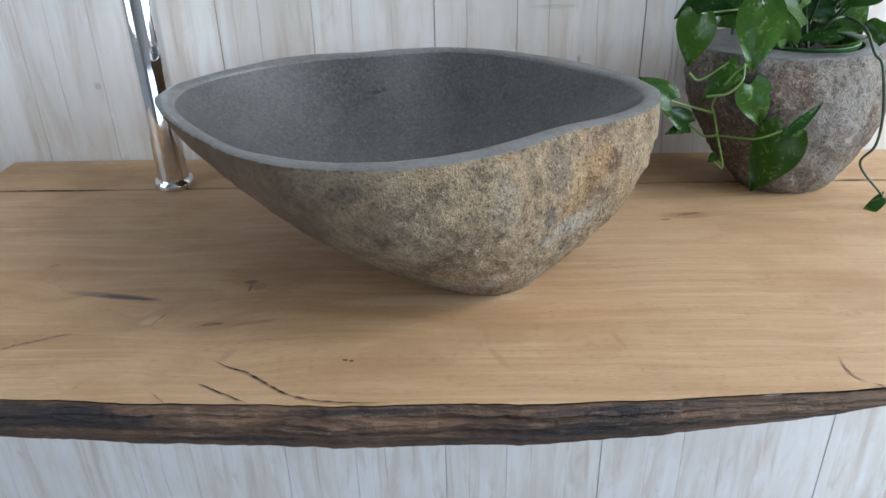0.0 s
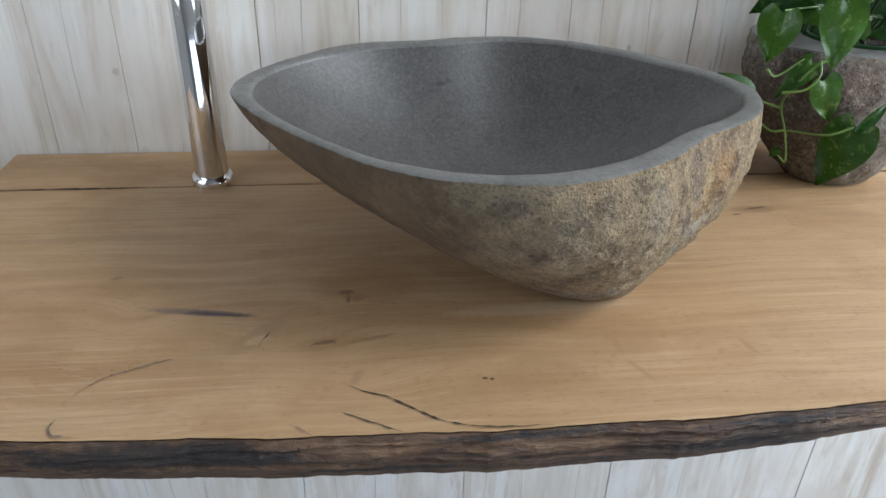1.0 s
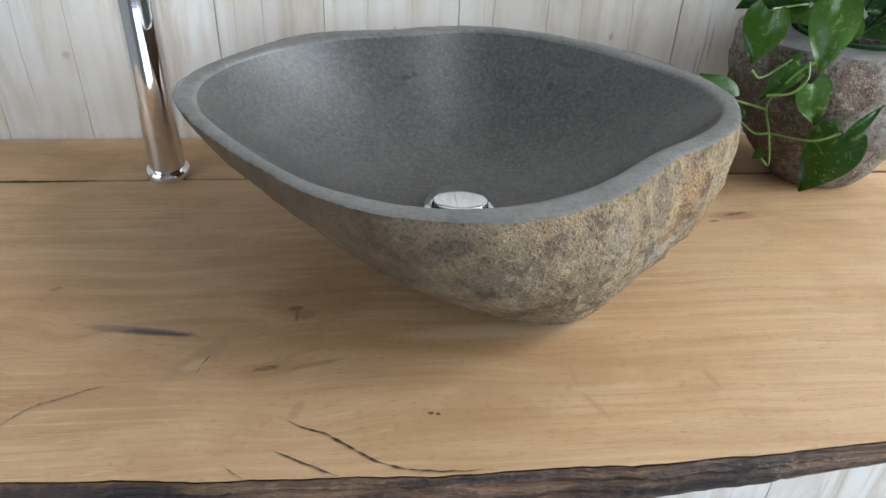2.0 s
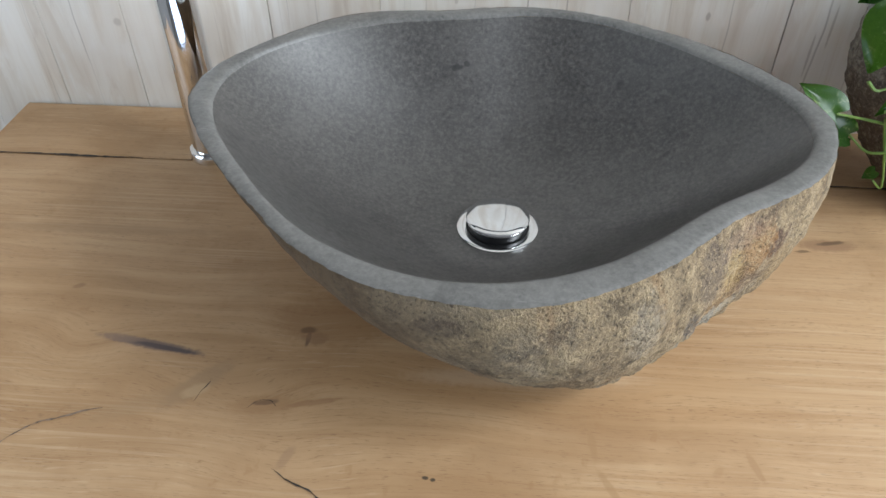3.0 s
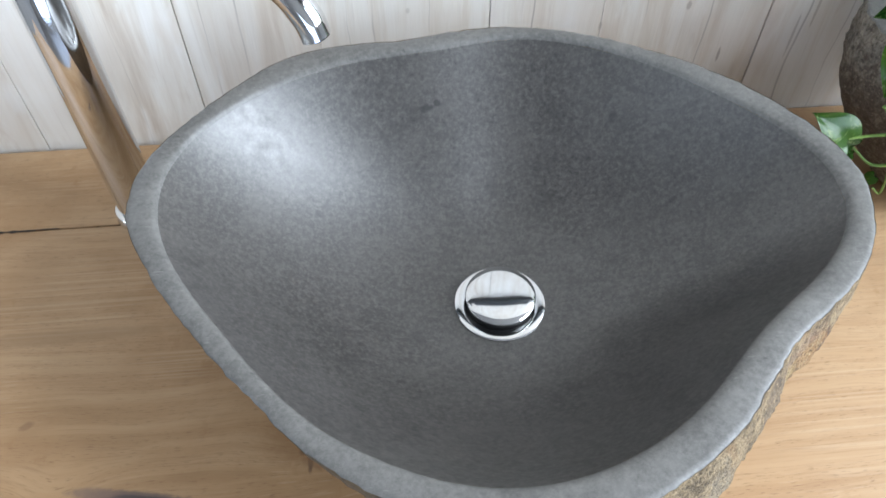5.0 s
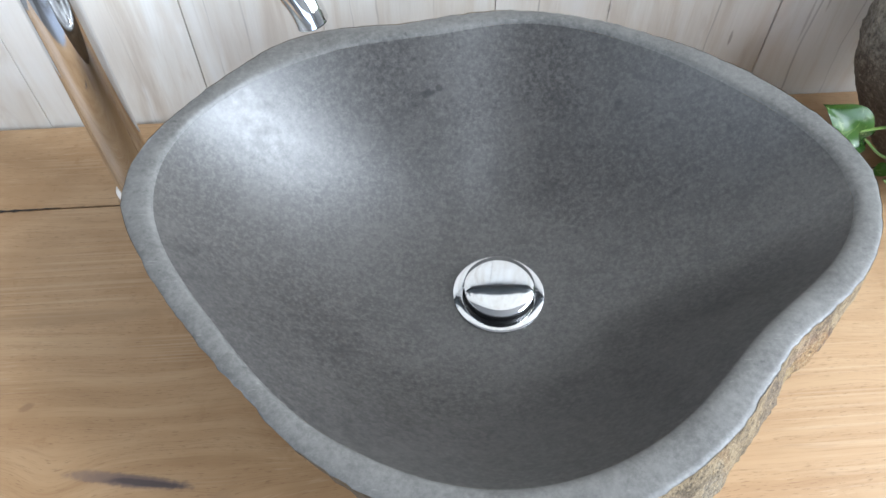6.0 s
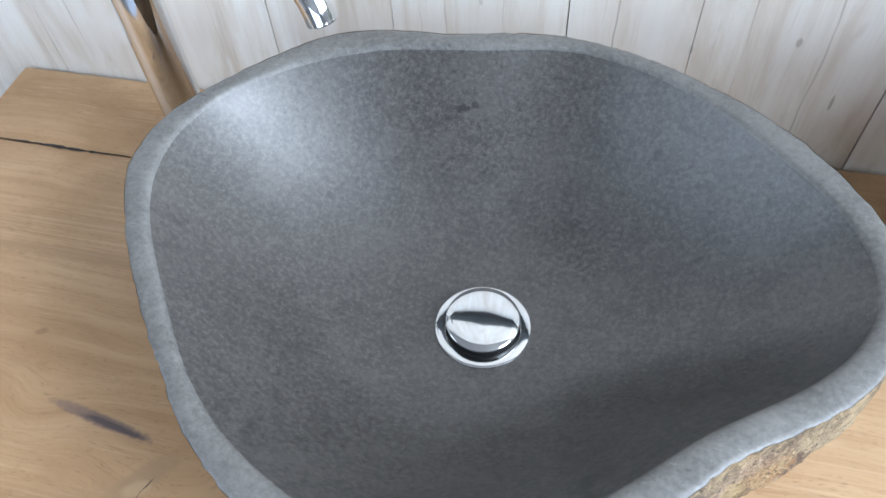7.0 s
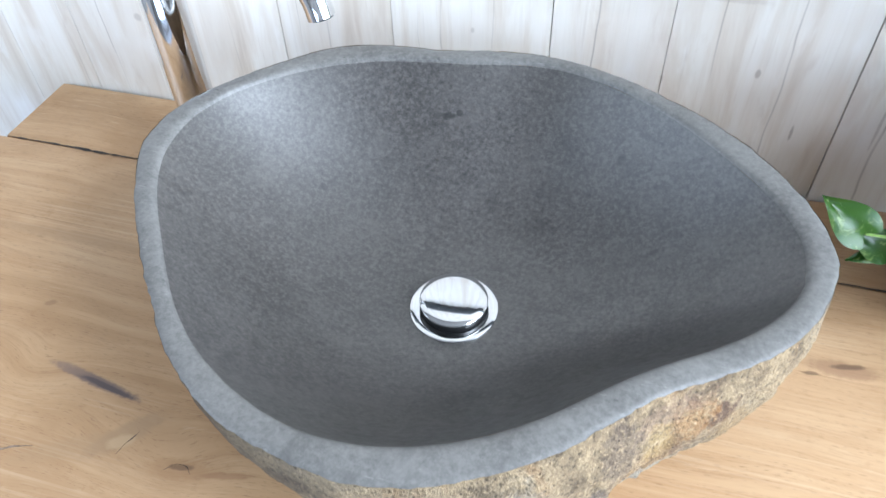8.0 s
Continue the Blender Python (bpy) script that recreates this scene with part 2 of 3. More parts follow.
def whitewash_material():
    m = Nodes("whitewashed_board")
    shift = m.math("MULTIPLY", m.node("ShaderNodeObjectInfo").outputs["Random"], 9.0)
    move = m.node("ShaderNodeCombineXYZ", X=shift, Y=shift, Z=shift).outputs[0]
    g = m.node("ShaderNodeVectorMath")
    g.operation = "ADD"
    m.put(g.inputs[0], m.scaled((26.0, 10.0, 2.2)))
    m.put(g.inputs[1], move)
    streak = m.noise(g.outputs[0], 1.5, 5.0, 0.6, 0.7)
    fine = m.noise(m.scaled((230.0, 100.0, 9.0)), 1.0, 4.0, 0.65)
    cloud = m.noise(m.scaled((9.0, 9.0, 6.0)), 1.0, 3.0)
    base = m.ramp(streak, (0.26, (0.56, 0.48, 0.395)), (0.42, (0.70, 0.64, 0.558)), (0.54, (0.775, 0.737, 0.672)), (0.7, (0.81, 0.78, 0.728)))
    base = m.mix(m.fit(fine, 0.56, 0.78, 0.0, 0.38), base, (0.50, 0.43, 0.36))
    dab = m.noise(m.scaled((38.0, 20.0, 11.0), (5.0, 0.0, 2.0)), 1.0, 4.0, 0.6, 0.5)
    base = m.mix(m.fit(dab, 0.56, 0.72, 0.0, 0.5), base, (0.58, 0.50, 0.42))
    base = m.mix(m.fit(dab, 0.44, 0.30, 0.0, 0.5), base, (0.83, 0.81, 0.78))
    base = m.mix(m.fit(cloud, 0.46, 0.70, 0.0, 0.45), base, (0.64, 0.565, 0.485))
    for x, z, wide_, high, amount in ((-0.408, 0.898, 0.005, 0.005, 0.35), (0.198, 0.922, 0.0025, 0.005, 0.5), (0.121, 0.905, 0.002, 0.005, 0.3),
                                      (0.24, 0.868, 0.0015, 0.009, 0.6), (0.305, 0.885, 0.0014, 0.025, 0.4), (0.318, 0.915, 0.0014, 0.025, 0.4), (-0.05, 0.93, 0.002, 0.003, 0.3),
                                      (0.165, 0.985, 0.03, 0.003, 0.2), (-0.34, 0.52, 0.006, 0.006, 0.3), (0.13, 0.33, 0.005, 0.008, 0.3)):
        base = m.mix(m.math("MULTIPLY", m.spot(x, z, wide_, high, 0.0, 0.3, "xz"), amount), base, (0.27, 0.22, 0.18))
    xyz = m.node("ShaderNodeSeparateXYZ", Vector=m.place).outputs
    wobble = m.math("MULTIPLY", m.math("SUBTRACT", m.noise(m.scaled((3.0, 3.0, 9.0)), 1.0, 3.0), 0.5), 0.012)
    fade = m.noise(m.scaled((40.0, 40.0, 7.0)), 1.0, 2.0)
    for x0, wide_, amount in ((-0.452, 0.0010, 0.5), (-0.505, 0.0008, 0.4), (-0.345, 0.0008, 0.5), (-0.192, 0.0011, 0.7), (-0.222, 0.0006, 0.4), (-0.078, 0.0011, 0.7), (-0.1, 0.0006, 0.4),
                              (0.060, 0.0010, 0.6), (0.16, 0.0009, 0.6), (0.219, 0.0010, 0.65), (0.31, 0.0014, 0.6), (0.35, 0.0009, 0.5), (0.47, 0.0010, 0.5), (-0.30, 0.0007, 0.4), (-0.03, 0.0006, 0.35)):
        away = m.math("ABSOLUTE", m.math("ADD", m.math("SUBTRACT", xyz[0], x0), wobble))
        split = m.math("MULTIPLY", m.fit(away, wide_, wide_ * 0.3), m.fit(fade, 0.40, 0.62, 0.0, amount * 0.75))
        base = m.mix(split, base, (0.20, 0.16, 0.13))
    n = m.bump(m.math("ADD", fine, streak), 0.25, 0.0012)
    return m.done(base, 0.5, n, Specular_IOR_Level=0.35)


def polished_stone_material(name, dark, light, rough, speck, shine=0.5, spots=()):
    m = Nodes(name)
    a = m.noise(m.place, 14.0, 4.0, 0.6)
    b = m.noise(m.place, 290.0, 4.0, 0.75)
    c = m.noise(m.place, 130.0, 3.0, 0.6)
    base = m.ramp(a, (0.3, dark), (0.7, light))
    base = m.mix(m.fit(b, 0.42, 0.68, 0.0, speck), base, tuple(v * 1.9 for v in light))
    base = m.mix(m.fit(b, 0.45, 0.3, 0.0, speck), base, tuple(v * 0.4 for v in dark))
    base = m.mix(m.fit(c, 0.66, 0.76, 0.0, 0.6), base, tuple(v * 0.45 for v in dark))
    mottle = m.noise(m.place, 48.0, 4.0, 0.65, 0.6)
    base = m.mix(m.fit(mottle, 0.50, 0.70, 0.0, 0.40), base, tuple(v * 1.45 for v in light))
    base = m.mix(m.fit(mottle, 0.46, 0.30, 0.0, 0.45), base, tuple(v * 0.62 for v in dark))
    scratch = m.noise(m.scaled((60.0, 300.0, 300.0), (0, 0, 0), 0.5), 1.0, 3.0, 0.6)
    base = m.mix(m.fit(scratch, 0.64, 0.74, 0.0, 0.45), base, tuple(v * 2.0 for v in light))
    for x, y, long, wide_, turn, amount in spots:
        base = m.mix(m.math("MULTIPLY", m.spot(x, y, long, wide_, turn, 0.7), amount), base, tuple(v * 0.3 for v in dark))
    n = m.bump(m.math("ADD", b, m.math("ADD", m.math("MULTIPLY", c, 0.5), m.math("MULTIPLY", scratch, 0.4))), 0.05, 0.0005)
    return m.done(base, m.fit(c, 0.35, 0.7, rough - 0.02, rough + 0.05), n, Specular_IOR_Level=shine)


def rough_stone_material(name, tan, brown, grey, rust, patches=(), smooth_shaded_side=False):
    m = Nodes(name)
    big = m.noise(m.place, 9.0, 4.0, 0.6, 0.4)
    mid = m.noise(m.place, 45.0, 5.0, 0.65)
    grain = m.noise(m.place, 380.0, 4.0, 0.75)
    pits = m.node("ShaderNodeTexVoronoi", Vector=m.place, Scale=210.0).outputs["Distance"]
    rusty = m.noise(m.scaled((26.0, 26.0, 9.0)), 1.0, 4.0, 0.6, 0.8)
    base = m.ramp(big, (0.35, grey), (0.5, tan), (0.66, brown))
    base = m.mix(m.fit(mid, 0.5, 0.7, 0.0, 0.7), base, tuple(v * 1.35 for v in tan))
    base = m.mix(m.fit(mid, 0.47, 0.3, 0.0, 0.7), base, tuple(v * 0.45 for v in brown))
    base = m.mix(m.fit(rusty, 0.56, 0.68, 0.0, rust), base, (0.24, 0.115, 0.035))
    for x, z, wide_, high, colour, amount in patches:
        base = m.mix(m.math("MULTIPLY", m.spot(x, z, wide_, high, 0.2, 0.8, "xz"), amount), base, colour)
    coarse = m.noise(m.place, 120.0, 4.0, 0.75)
    base = m.mix(m.fit(coarse, 0.52, 0.66, 0.0, 0.5), base, tuple(min(1.0, v * 1.6) for v in tan))
    base = m.mix(m.fit(coarse, 0.46, 0.34, 0.0, 0.6), base, tuple(v * 0.45 for v in brown))
    base = m.mix(m.fit(grain, 0.55, 0.70, 0.0, 0.7), base, tuple(min(1.0, v * 1.9) for v in tan))
    base = m.mix(m.fit(grain, 0.47, 0.32, 0.0, 0.85), base, tuple(v * 0.25 for v in brown))
    pocked = m.math("MULTIPLY", m.fit(pits, 0.26, 0.10), m.fit(m.noise(m.place, 70.0, 2.0), 0.48, 0.64, 0.0, 0.5))
    base = m.mix(pocked, base, tuple(v * 0.22 for v in brown))
    strength = 0.9
    # smooth brown skin of the left flank, its colour deepened to paint in shade
    if smooth_shaded_side:
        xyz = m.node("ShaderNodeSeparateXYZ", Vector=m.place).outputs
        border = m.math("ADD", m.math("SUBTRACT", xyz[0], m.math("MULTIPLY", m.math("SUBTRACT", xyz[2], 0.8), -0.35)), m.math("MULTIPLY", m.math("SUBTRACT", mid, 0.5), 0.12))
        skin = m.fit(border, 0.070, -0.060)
        shaded_skin = m.ramp(m.noise(m.place, 24.0, 5.0, 0.65), (0.3, (0.050, 0.031, 0.016)), (0.55, (0.095, 0.060, 0.032)), (0.75, (0.150, 0.100, 0.058)))
        shaded_skin = m.mix(m.fit(grain, 0.48, 0.34, 0.0, 0.35), shaded_skin, (0.08, 0.055, 0.035))
        base = m.mix(m.math("MULTIPLY", skin, 0.85), base, shaded_skin)
        strength = m.fit(border, -0.080, 0.050, 0.35, 0.95)
    h = m.math("SUBTRACT", m.math("ADD", m.math("MULTIPLY", grain, 0.9), m.math("ADD", mid, m.math("MULTIPLY", coarse, 0.9))), m.math("MULTIPLY", pocked, 0.8))
    return m.done(base, 0.8, m.bump(h, strength, 0.0035))


def plain(name, colour, rough, metal=0.0, vary=0.12, scale=60.0):
    m = Nodes(name)
    v = m.noise(m.place, scale, 4.0, 0.6)
    c = m.mix(m.fit(v, 0.35, 0.7), tuple(x * (1 - vary) for x in colour), tuple(min(1, x * (1 + vary)) for x in colour))
    return m.done(c, rough, m.bump(v, 0.05, 0.001), Metallic=metal)


def leaf_material():
    m = Nodes("pothos_leaf")
    r = m.node("ShaderNodeObjectInfo").outputs["Random"]
    patch = m.noise(m.place, 75.0, 4.0, 0.65, 0.6)
    fine = m.noise(m.place, 300.0, 2.0)
    base = m.mix(r, (0.026, 0.086, 0.012), (0.092, 0.205, 0.024))
    speck = m.noise(m.place, 210.0, 3.0, 0.6, 0.5)
    base = m.mix(m.fit(patch, 0.55, 0.68, 0.0, 0.85), base, (0.27, 0.38, 0.11))
    base = m.mix(m.fit(speck, 0.62, 0.70, 0.0, 0.7), base, (0.30, 0.40, 0.14))
    base = m.mix(m.fit(fine, 0.4, 0.7, 0.0, 0.25), base, (0.03, 0.10, 0.015))
    mat = m.done(base, 0.24, m.bump(patch, 0.12, 0.002))
    m.bsdf.inputs["Transmission Weight"].default_value = 0.0
    m.bsdf.inputs["Subsurface Weight"].default_value = 0.0
    return mat


OAK, BARK, BOARD = oak_material(), bark_material(), whitewash_material()
BOWL = polished_stone_material("honed_dark_stone", (0.039, 0.0355, 0.032), (0.061, 0.056, 0.051), 0.39, 0.7, 1.0, (
    (-0.042, 1.042, 0.006, 0.0025, 0.1, 0.8), (-0.034, 1.045, 0.003, 0.002, 0.0, 0.7), (-0.128, 0.969, 0.003, 0.003, 0.0, 0.6), (0.10, 1.02, 0.004, 0.003, 0.0, 0.5),
    (0.135, 0.955, 0.004, 0.002, 0.4, 0.5), (-0.10, 0.86, 0.003, 0.002, 0.0, 0.5), (-0.075, 0.83, 0.004, 0.002, 0.5, 0.5)))
LIP = polished_stone_material("sawn_grey_stone", (0.112, 0.107, 0.099), (0.152, 0.146, 0.135), 0.42, 0.3)
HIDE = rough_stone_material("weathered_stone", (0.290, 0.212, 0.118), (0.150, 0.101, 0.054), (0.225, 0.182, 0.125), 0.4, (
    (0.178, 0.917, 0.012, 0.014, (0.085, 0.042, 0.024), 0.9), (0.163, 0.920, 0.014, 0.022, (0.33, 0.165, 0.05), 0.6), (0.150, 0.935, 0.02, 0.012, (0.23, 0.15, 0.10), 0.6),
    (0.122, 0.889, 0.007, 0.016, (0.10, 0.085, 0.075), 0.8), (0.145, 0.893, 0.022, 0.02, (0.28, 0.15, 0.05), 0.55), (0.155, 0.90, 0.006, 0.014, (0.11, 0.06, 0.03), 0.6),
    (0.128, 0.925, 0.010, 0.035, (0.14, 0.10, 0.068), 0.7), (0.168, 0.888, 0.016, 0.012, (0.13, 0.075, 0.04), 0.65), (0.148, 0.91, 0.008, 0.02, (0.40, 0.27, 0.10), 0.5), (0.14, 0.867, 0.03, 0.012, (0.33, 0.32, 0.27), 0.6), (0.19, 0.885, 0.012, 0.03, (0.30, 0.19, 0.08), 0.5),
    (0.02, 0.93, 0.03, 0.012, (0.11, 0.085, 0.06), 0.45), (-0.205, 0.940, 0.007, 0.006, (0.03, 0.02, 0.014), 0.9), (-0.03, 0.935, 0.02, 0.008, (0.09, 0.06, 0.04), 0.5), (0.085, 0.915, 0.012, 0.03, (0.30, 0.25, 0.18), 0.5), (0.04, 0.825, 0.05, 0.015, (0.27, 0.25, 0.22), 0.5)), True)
# the middle patch paints leaf shade on the left; others vary the stone
POT = rough_stone_material("grey_river_stone", (0.225, 0.195, 0.152), (0.110, 0.078, 0.052), (0.195, 0.174, 0.146), 0.3, (
    (0.385, 0.93, 0.03, 0.03, (0.13, 0.075, 0.045), 0.7), (0.335, 0.88, 0.045, 0.08, (0.070, 0.049, 0.034), 0.8), (0.45, 0.90, 0.03, 0.04, (0.27, 0.25, 0.22), 0.5)))
CHROME = plain("chrome", (0.80, 0.80, 0.80), 0.06, 1.0, 0.02)
BLACK = plain("black_rubber", (0.012, 0.012, 0.013), 0.35)
GREEN_PLASTIC = plain("dark_green_plastic", (0.045, 0.12, 0.04), 0.35)
SOIL = plain("potting_soil", (0.035, 0.024, 0.018), 0.9, 0.0, 0.6, 200.0)
LEAF = leaf_material()
STEM = plain("green_stem", (0.15, 0.25, 0.05), 0.4, 0.0, 0.25)
STEM_DARK = plain("dark_green_stem", (0.035, 0.06, 0.02), 0.4, 0.0, 0.3)
CRACK = plain("open_crack", (0.040, 0.031, 0.026), 0.9, 0.0, 0.6, 300.0)
GREY_CRACK = plain("weathered_crack", (0.21, 0.15, 0.105), 0.8, 0.0, 0.4, 300.0)
# grey of the unseen room, set dark so less light bounces into shadows
LOW_BOUNCE = plain("low_bounce_grey", (0.28, 0.272, 0.265), 0.8, 0.0, 0.05, 8.0)
FLOOR = plain("grey_floor", (0.22, 0.21, 0.20), 0.6, 0.0, 0.1, 5.0)
RAIL = plain("dark_rail_paint", (0.03, 0.035, 0.038), 0.4)
SEAM = plain("shadow_gap_backing", (0.24, 0.20, 0.17), 0.9)


# ---------------------------------------------------------------- building helpers
def thing(name, place, label, category, group="", kind=""):
    ob = new(name)
    ob.empty_display_size = 0.05
    ob.location = place
    return tagged(ob, label, category, group, kind)


def root(ob):
    spot = Vector(ob.location)
    while ob.parent:
        ob = ob.parent
        spot += ob.location
    return spot


def part(name, bm, material, parent, label="", smooth=True):
    """One mesh under a thing; bm is given in the room's own coordinates."""
    bmesh.ops.recalc_face_normals(bm, faces=bm.faces)
    base = root(parent)
    for v in bm.verts:
        v.co -= base
    mesh = bpy.data.meshes.new(name)
    bm.to_mesh(mesh)
    bm.free()
    if smooth:
        mesh.shade_smooth()
        mesh.set_sharp_from_angle(angle=radians(40))
    mesh.materials.append(material)
    ob = new(name, mesh)
    ob.parent = parent
    return tagged(ob, label)


def box(x0, x1, y0, y1, z0, z1, bevel=0.0, bm=None):
    bm = bm or bmesh.new()
    m = Matrix.LocRotScale(((x0 + x1) / 2, (y0 + y1) / 2, (z0 + z1) / 2), None, (x1 - x0, y1 - y0, z1 - z0))
    verts = bmesh.ops.create_cube(bm, size=1.0, matrix=m)["verts"]
    if bevel:
        edges = list({e for v in verts for e in v.link_edges})
        bmesh.ops.bevel(bm, geom=edges, offset=bevel, segments=2, affect="EDGES", profile=0.6)
    return bm


def structure(name, bm, material, label, smooth=False):
    mesh = bpy.data.meshes.new(name)
    bmesh.ops.recalc_face_normals(bm, faces=bm.faces)
    bm.to_mesh(mesh)
    bm.free()
    mesh.materials.append(material)
    return tagged(new(name, mesh), label, name.split("_")[0], "", "structure")


def rings(bm, loops, close_first=False, close_last=False):
    """Skin a row of closed loops of points with faces."""
    made = [[bm.verts.new(p) for p in loop] for loop in loops]
    n = len(made[0])
    for a, b in zip(made, made[1:]):
        for i in range(n):
            bm.faces.new((a[i], a[(i + 1) % n], b[(i + 1) % n], b[i]))
    if close_first:
        bm.faces.new(made[0])
    if close_last:
        bm.faces.new(list(reversed(made[-1])))
    return made


def lathe(profile, centre, sides=48, axis=Vector((0, 0, 1)), bm=None, closed=True):
    """A turned body: profile is rows of (radius, height)."""
    bm = bm or bmesh.new()
    turn = Vector((0, 0, 1)).rotation_difference(axis).to_matrix()
    loops = [[Vector(centre) + turn @ Vector((r * math.cos(a), r * math.sin(a), h)) for a in (2 * math.pi * i / sides for i in range(sides))] for r, h in profile]
    rings(bm, loops, closed, closed)
    return bm


def smooth_line(points, steps):
    """Points along a smooth line through the given ones."""
    p = [Vector(q) for q in points]
    p = [2 * p[0] - p[1]] + p + [2 * p[-1] - p[-2]]
    out = []
    for i in range(1, len(p) - 2):
        for k in range(steps):
            t = k / steps
            out.append(0.5 * (2 * p[i] + (p[i + 1] - p[i - 1]) * t + (2 * p[i - 1] - 5 * p[i] + 4 * p[i + 1] - p[i + 2]) * t * t
                              + (3 * p[i] - p[i - 1] - 3 * p[i + 1] + p[i + 2]) * t ** 3))
    return out + [p[-2]]


def tube(points, radii, sides=10, steps=6, bm=None, caps=True):
    bm = bm or bmesh.new()
    line = smooth_line(points, steps)
    radii = radii if isinstance(radii, (list, tuple)) else (radii, radii)
    loops, side = [], None
    for i, q in enumerate(line):
        d = (line[min(i + 1, len(line) - 1)] - line[max(i - 1, 0)]).normalized()
        side = (side - d * side.dot(d)).normalized() if side else d.orthogonal().normalized()
        up = d.cross(side)
        f = i / (len(line) - 1) * (len(radii) - 1)
        k = min(int(f), len(radii) - 2)
        r = radii[k] + (radii[k + 1] - radii[k]) * (f - k)
        loops.append([q + r * (side * math.cos(a) + up * math.sin(a)) for a in (2 * math.pi * j / sides for j in range(sides))])
    rings(bm, loops, caps, caps)
    return bm


# ---------------------------------------------------------------- the boarded wall, and an unseen room added round it
structure("floor", box(-1.7, 2.3, -1.7, 1.3, -0.1, 0.0), FLOOR, "plain grey floor, unseen, added under the wall-hung worktop")
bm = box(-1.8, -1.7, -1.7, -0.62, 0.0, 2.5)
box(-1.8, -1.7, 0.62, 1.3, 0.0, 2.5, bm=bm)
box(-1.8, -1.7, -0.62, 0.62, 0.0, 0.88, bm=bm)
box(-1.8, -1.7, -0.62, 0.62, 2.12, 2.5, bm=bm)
structure("wall_left", bm, LOW_BOUNCE, "unseen grey side wall, added with an opening for a fill lamp")
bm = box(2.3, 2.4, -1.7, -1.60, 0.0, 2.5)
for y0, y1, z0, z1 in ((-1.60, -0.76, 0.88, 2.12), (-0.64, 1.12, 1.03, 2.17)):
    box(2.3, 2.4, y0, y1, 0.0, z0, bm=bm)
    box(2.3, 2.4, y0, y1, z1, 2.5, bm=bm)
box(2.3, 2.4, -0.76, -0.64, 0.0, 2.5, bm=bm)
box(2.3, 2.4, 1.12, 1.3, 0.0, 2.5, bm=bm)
structure("wall_right", bm, LOW_BOUNCE, "unseen grey side wall, added with openings for a window and a fill lamp")
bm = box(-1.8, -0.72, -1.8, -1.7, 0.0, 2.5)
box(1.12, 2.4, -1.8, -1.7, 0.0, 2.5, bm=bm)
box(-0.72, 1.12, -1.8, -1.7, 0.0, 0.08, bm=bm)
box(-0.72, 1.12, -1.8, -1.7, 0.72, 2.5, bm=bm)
structure("wall_front", bm, LOW_BOUNCE, "unseen grey front wall, added with a low opening for a fill lamp")
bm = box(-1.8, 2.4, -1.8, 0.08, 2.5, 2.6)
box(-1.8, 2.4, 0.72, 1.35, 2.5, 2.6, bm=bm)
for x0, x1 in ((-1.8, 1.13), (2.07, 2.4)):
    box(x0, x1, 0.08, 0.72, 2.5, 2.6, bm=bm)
structure("ceiling", bm, LOW_BOUNCE, "unseen grey ceiling with a roof window opening, added to close the room")
wall = structure("wall_back", box(-1.8, 2.4, WALL + 0.014, WALL + 0.12, 0.0, 2.5), SEAM, "wall clad with upright whitewashed wooden boards")

# ---------------------------------------------------------------- the worktop
LEFT, RIGHT, BACK = -0.54, 0.80, 1.146
worktop = thing("worktop", (0.1, 0.9, TOP - 0.04), "oiled oak plank worktop with a dark waney front edge", "worktop")


def front_line(x):
    """Where the waney front edge runs."""
    return 0.6445 + (0.15 if x > 0.02 else 0.10) * (x - 0.02) ** 2 + 0.0022 * noise.noise((x * 14, 0, 0)) + 0.0014 * noise.noise((x * 60, 3, 0)) + 0.0007 * noise.noise((x * 190, 5, 0))


def under_line(x):
    """The uneven height of the underside along the front."""
    return 0.7575 + 0.17 * x * x * (1 if x > 0 else 0.2) + 0.0009 * noise.noise((x * 9, 5, 0)) + 0.0005 * noise.noise((x * 70, 8, 0))


def plank(y0, y1, front=False, left=LEFT - 0.2):
    bm = bmesh.new()
    nx, ny = 180, 14
    xs = [left + (RIGHT - left) * i / nx for i in range(nx + 1)]
    rows = []
    for j in range(ny + 1):
        row = []
        for x in xs:
            a = front_line(x) if front else y0
            y = a + (y1 - a) * j / ny
            lip = 0.0004 if j in (0, ny) else 0.0
            row.append(bm.verts.new((x, y, TOP - lip + 0.0005 * noise.noise((x * 6, y * 20, 0)))))
        rows.append(row)
    under = []
    for y_at in (1.0, 0.0):
        row = []
        for x in xs:
            a = front_line(x) + 0.03 if front else y0
            row.append(bm.verts.new((x, a + (y1 - a) * y_at, TOP - 0.042 if not front or y_at else under_line(x) + 0.003)))
        under.append(row)
    strips = rows + under + [rows[0]]
    for p, q in zip(strips, strips[1:]):
        for i in range(nx):
            bm.faces.new((p[i], p[i + 1], q[i + 1], q[i]))
    for i in (0, nx):
        bm.faces.new([s[i] for s in strips[:-1]])
    return bm


part("plank", plank(1.0452, BACK, left=LEFT), OAK, worktop)
part("plank", plank(0.9447, 1.0434), OAK, worktop)
board = part("plank", plank(0.64, 0.9445, True), OAK, worktop)
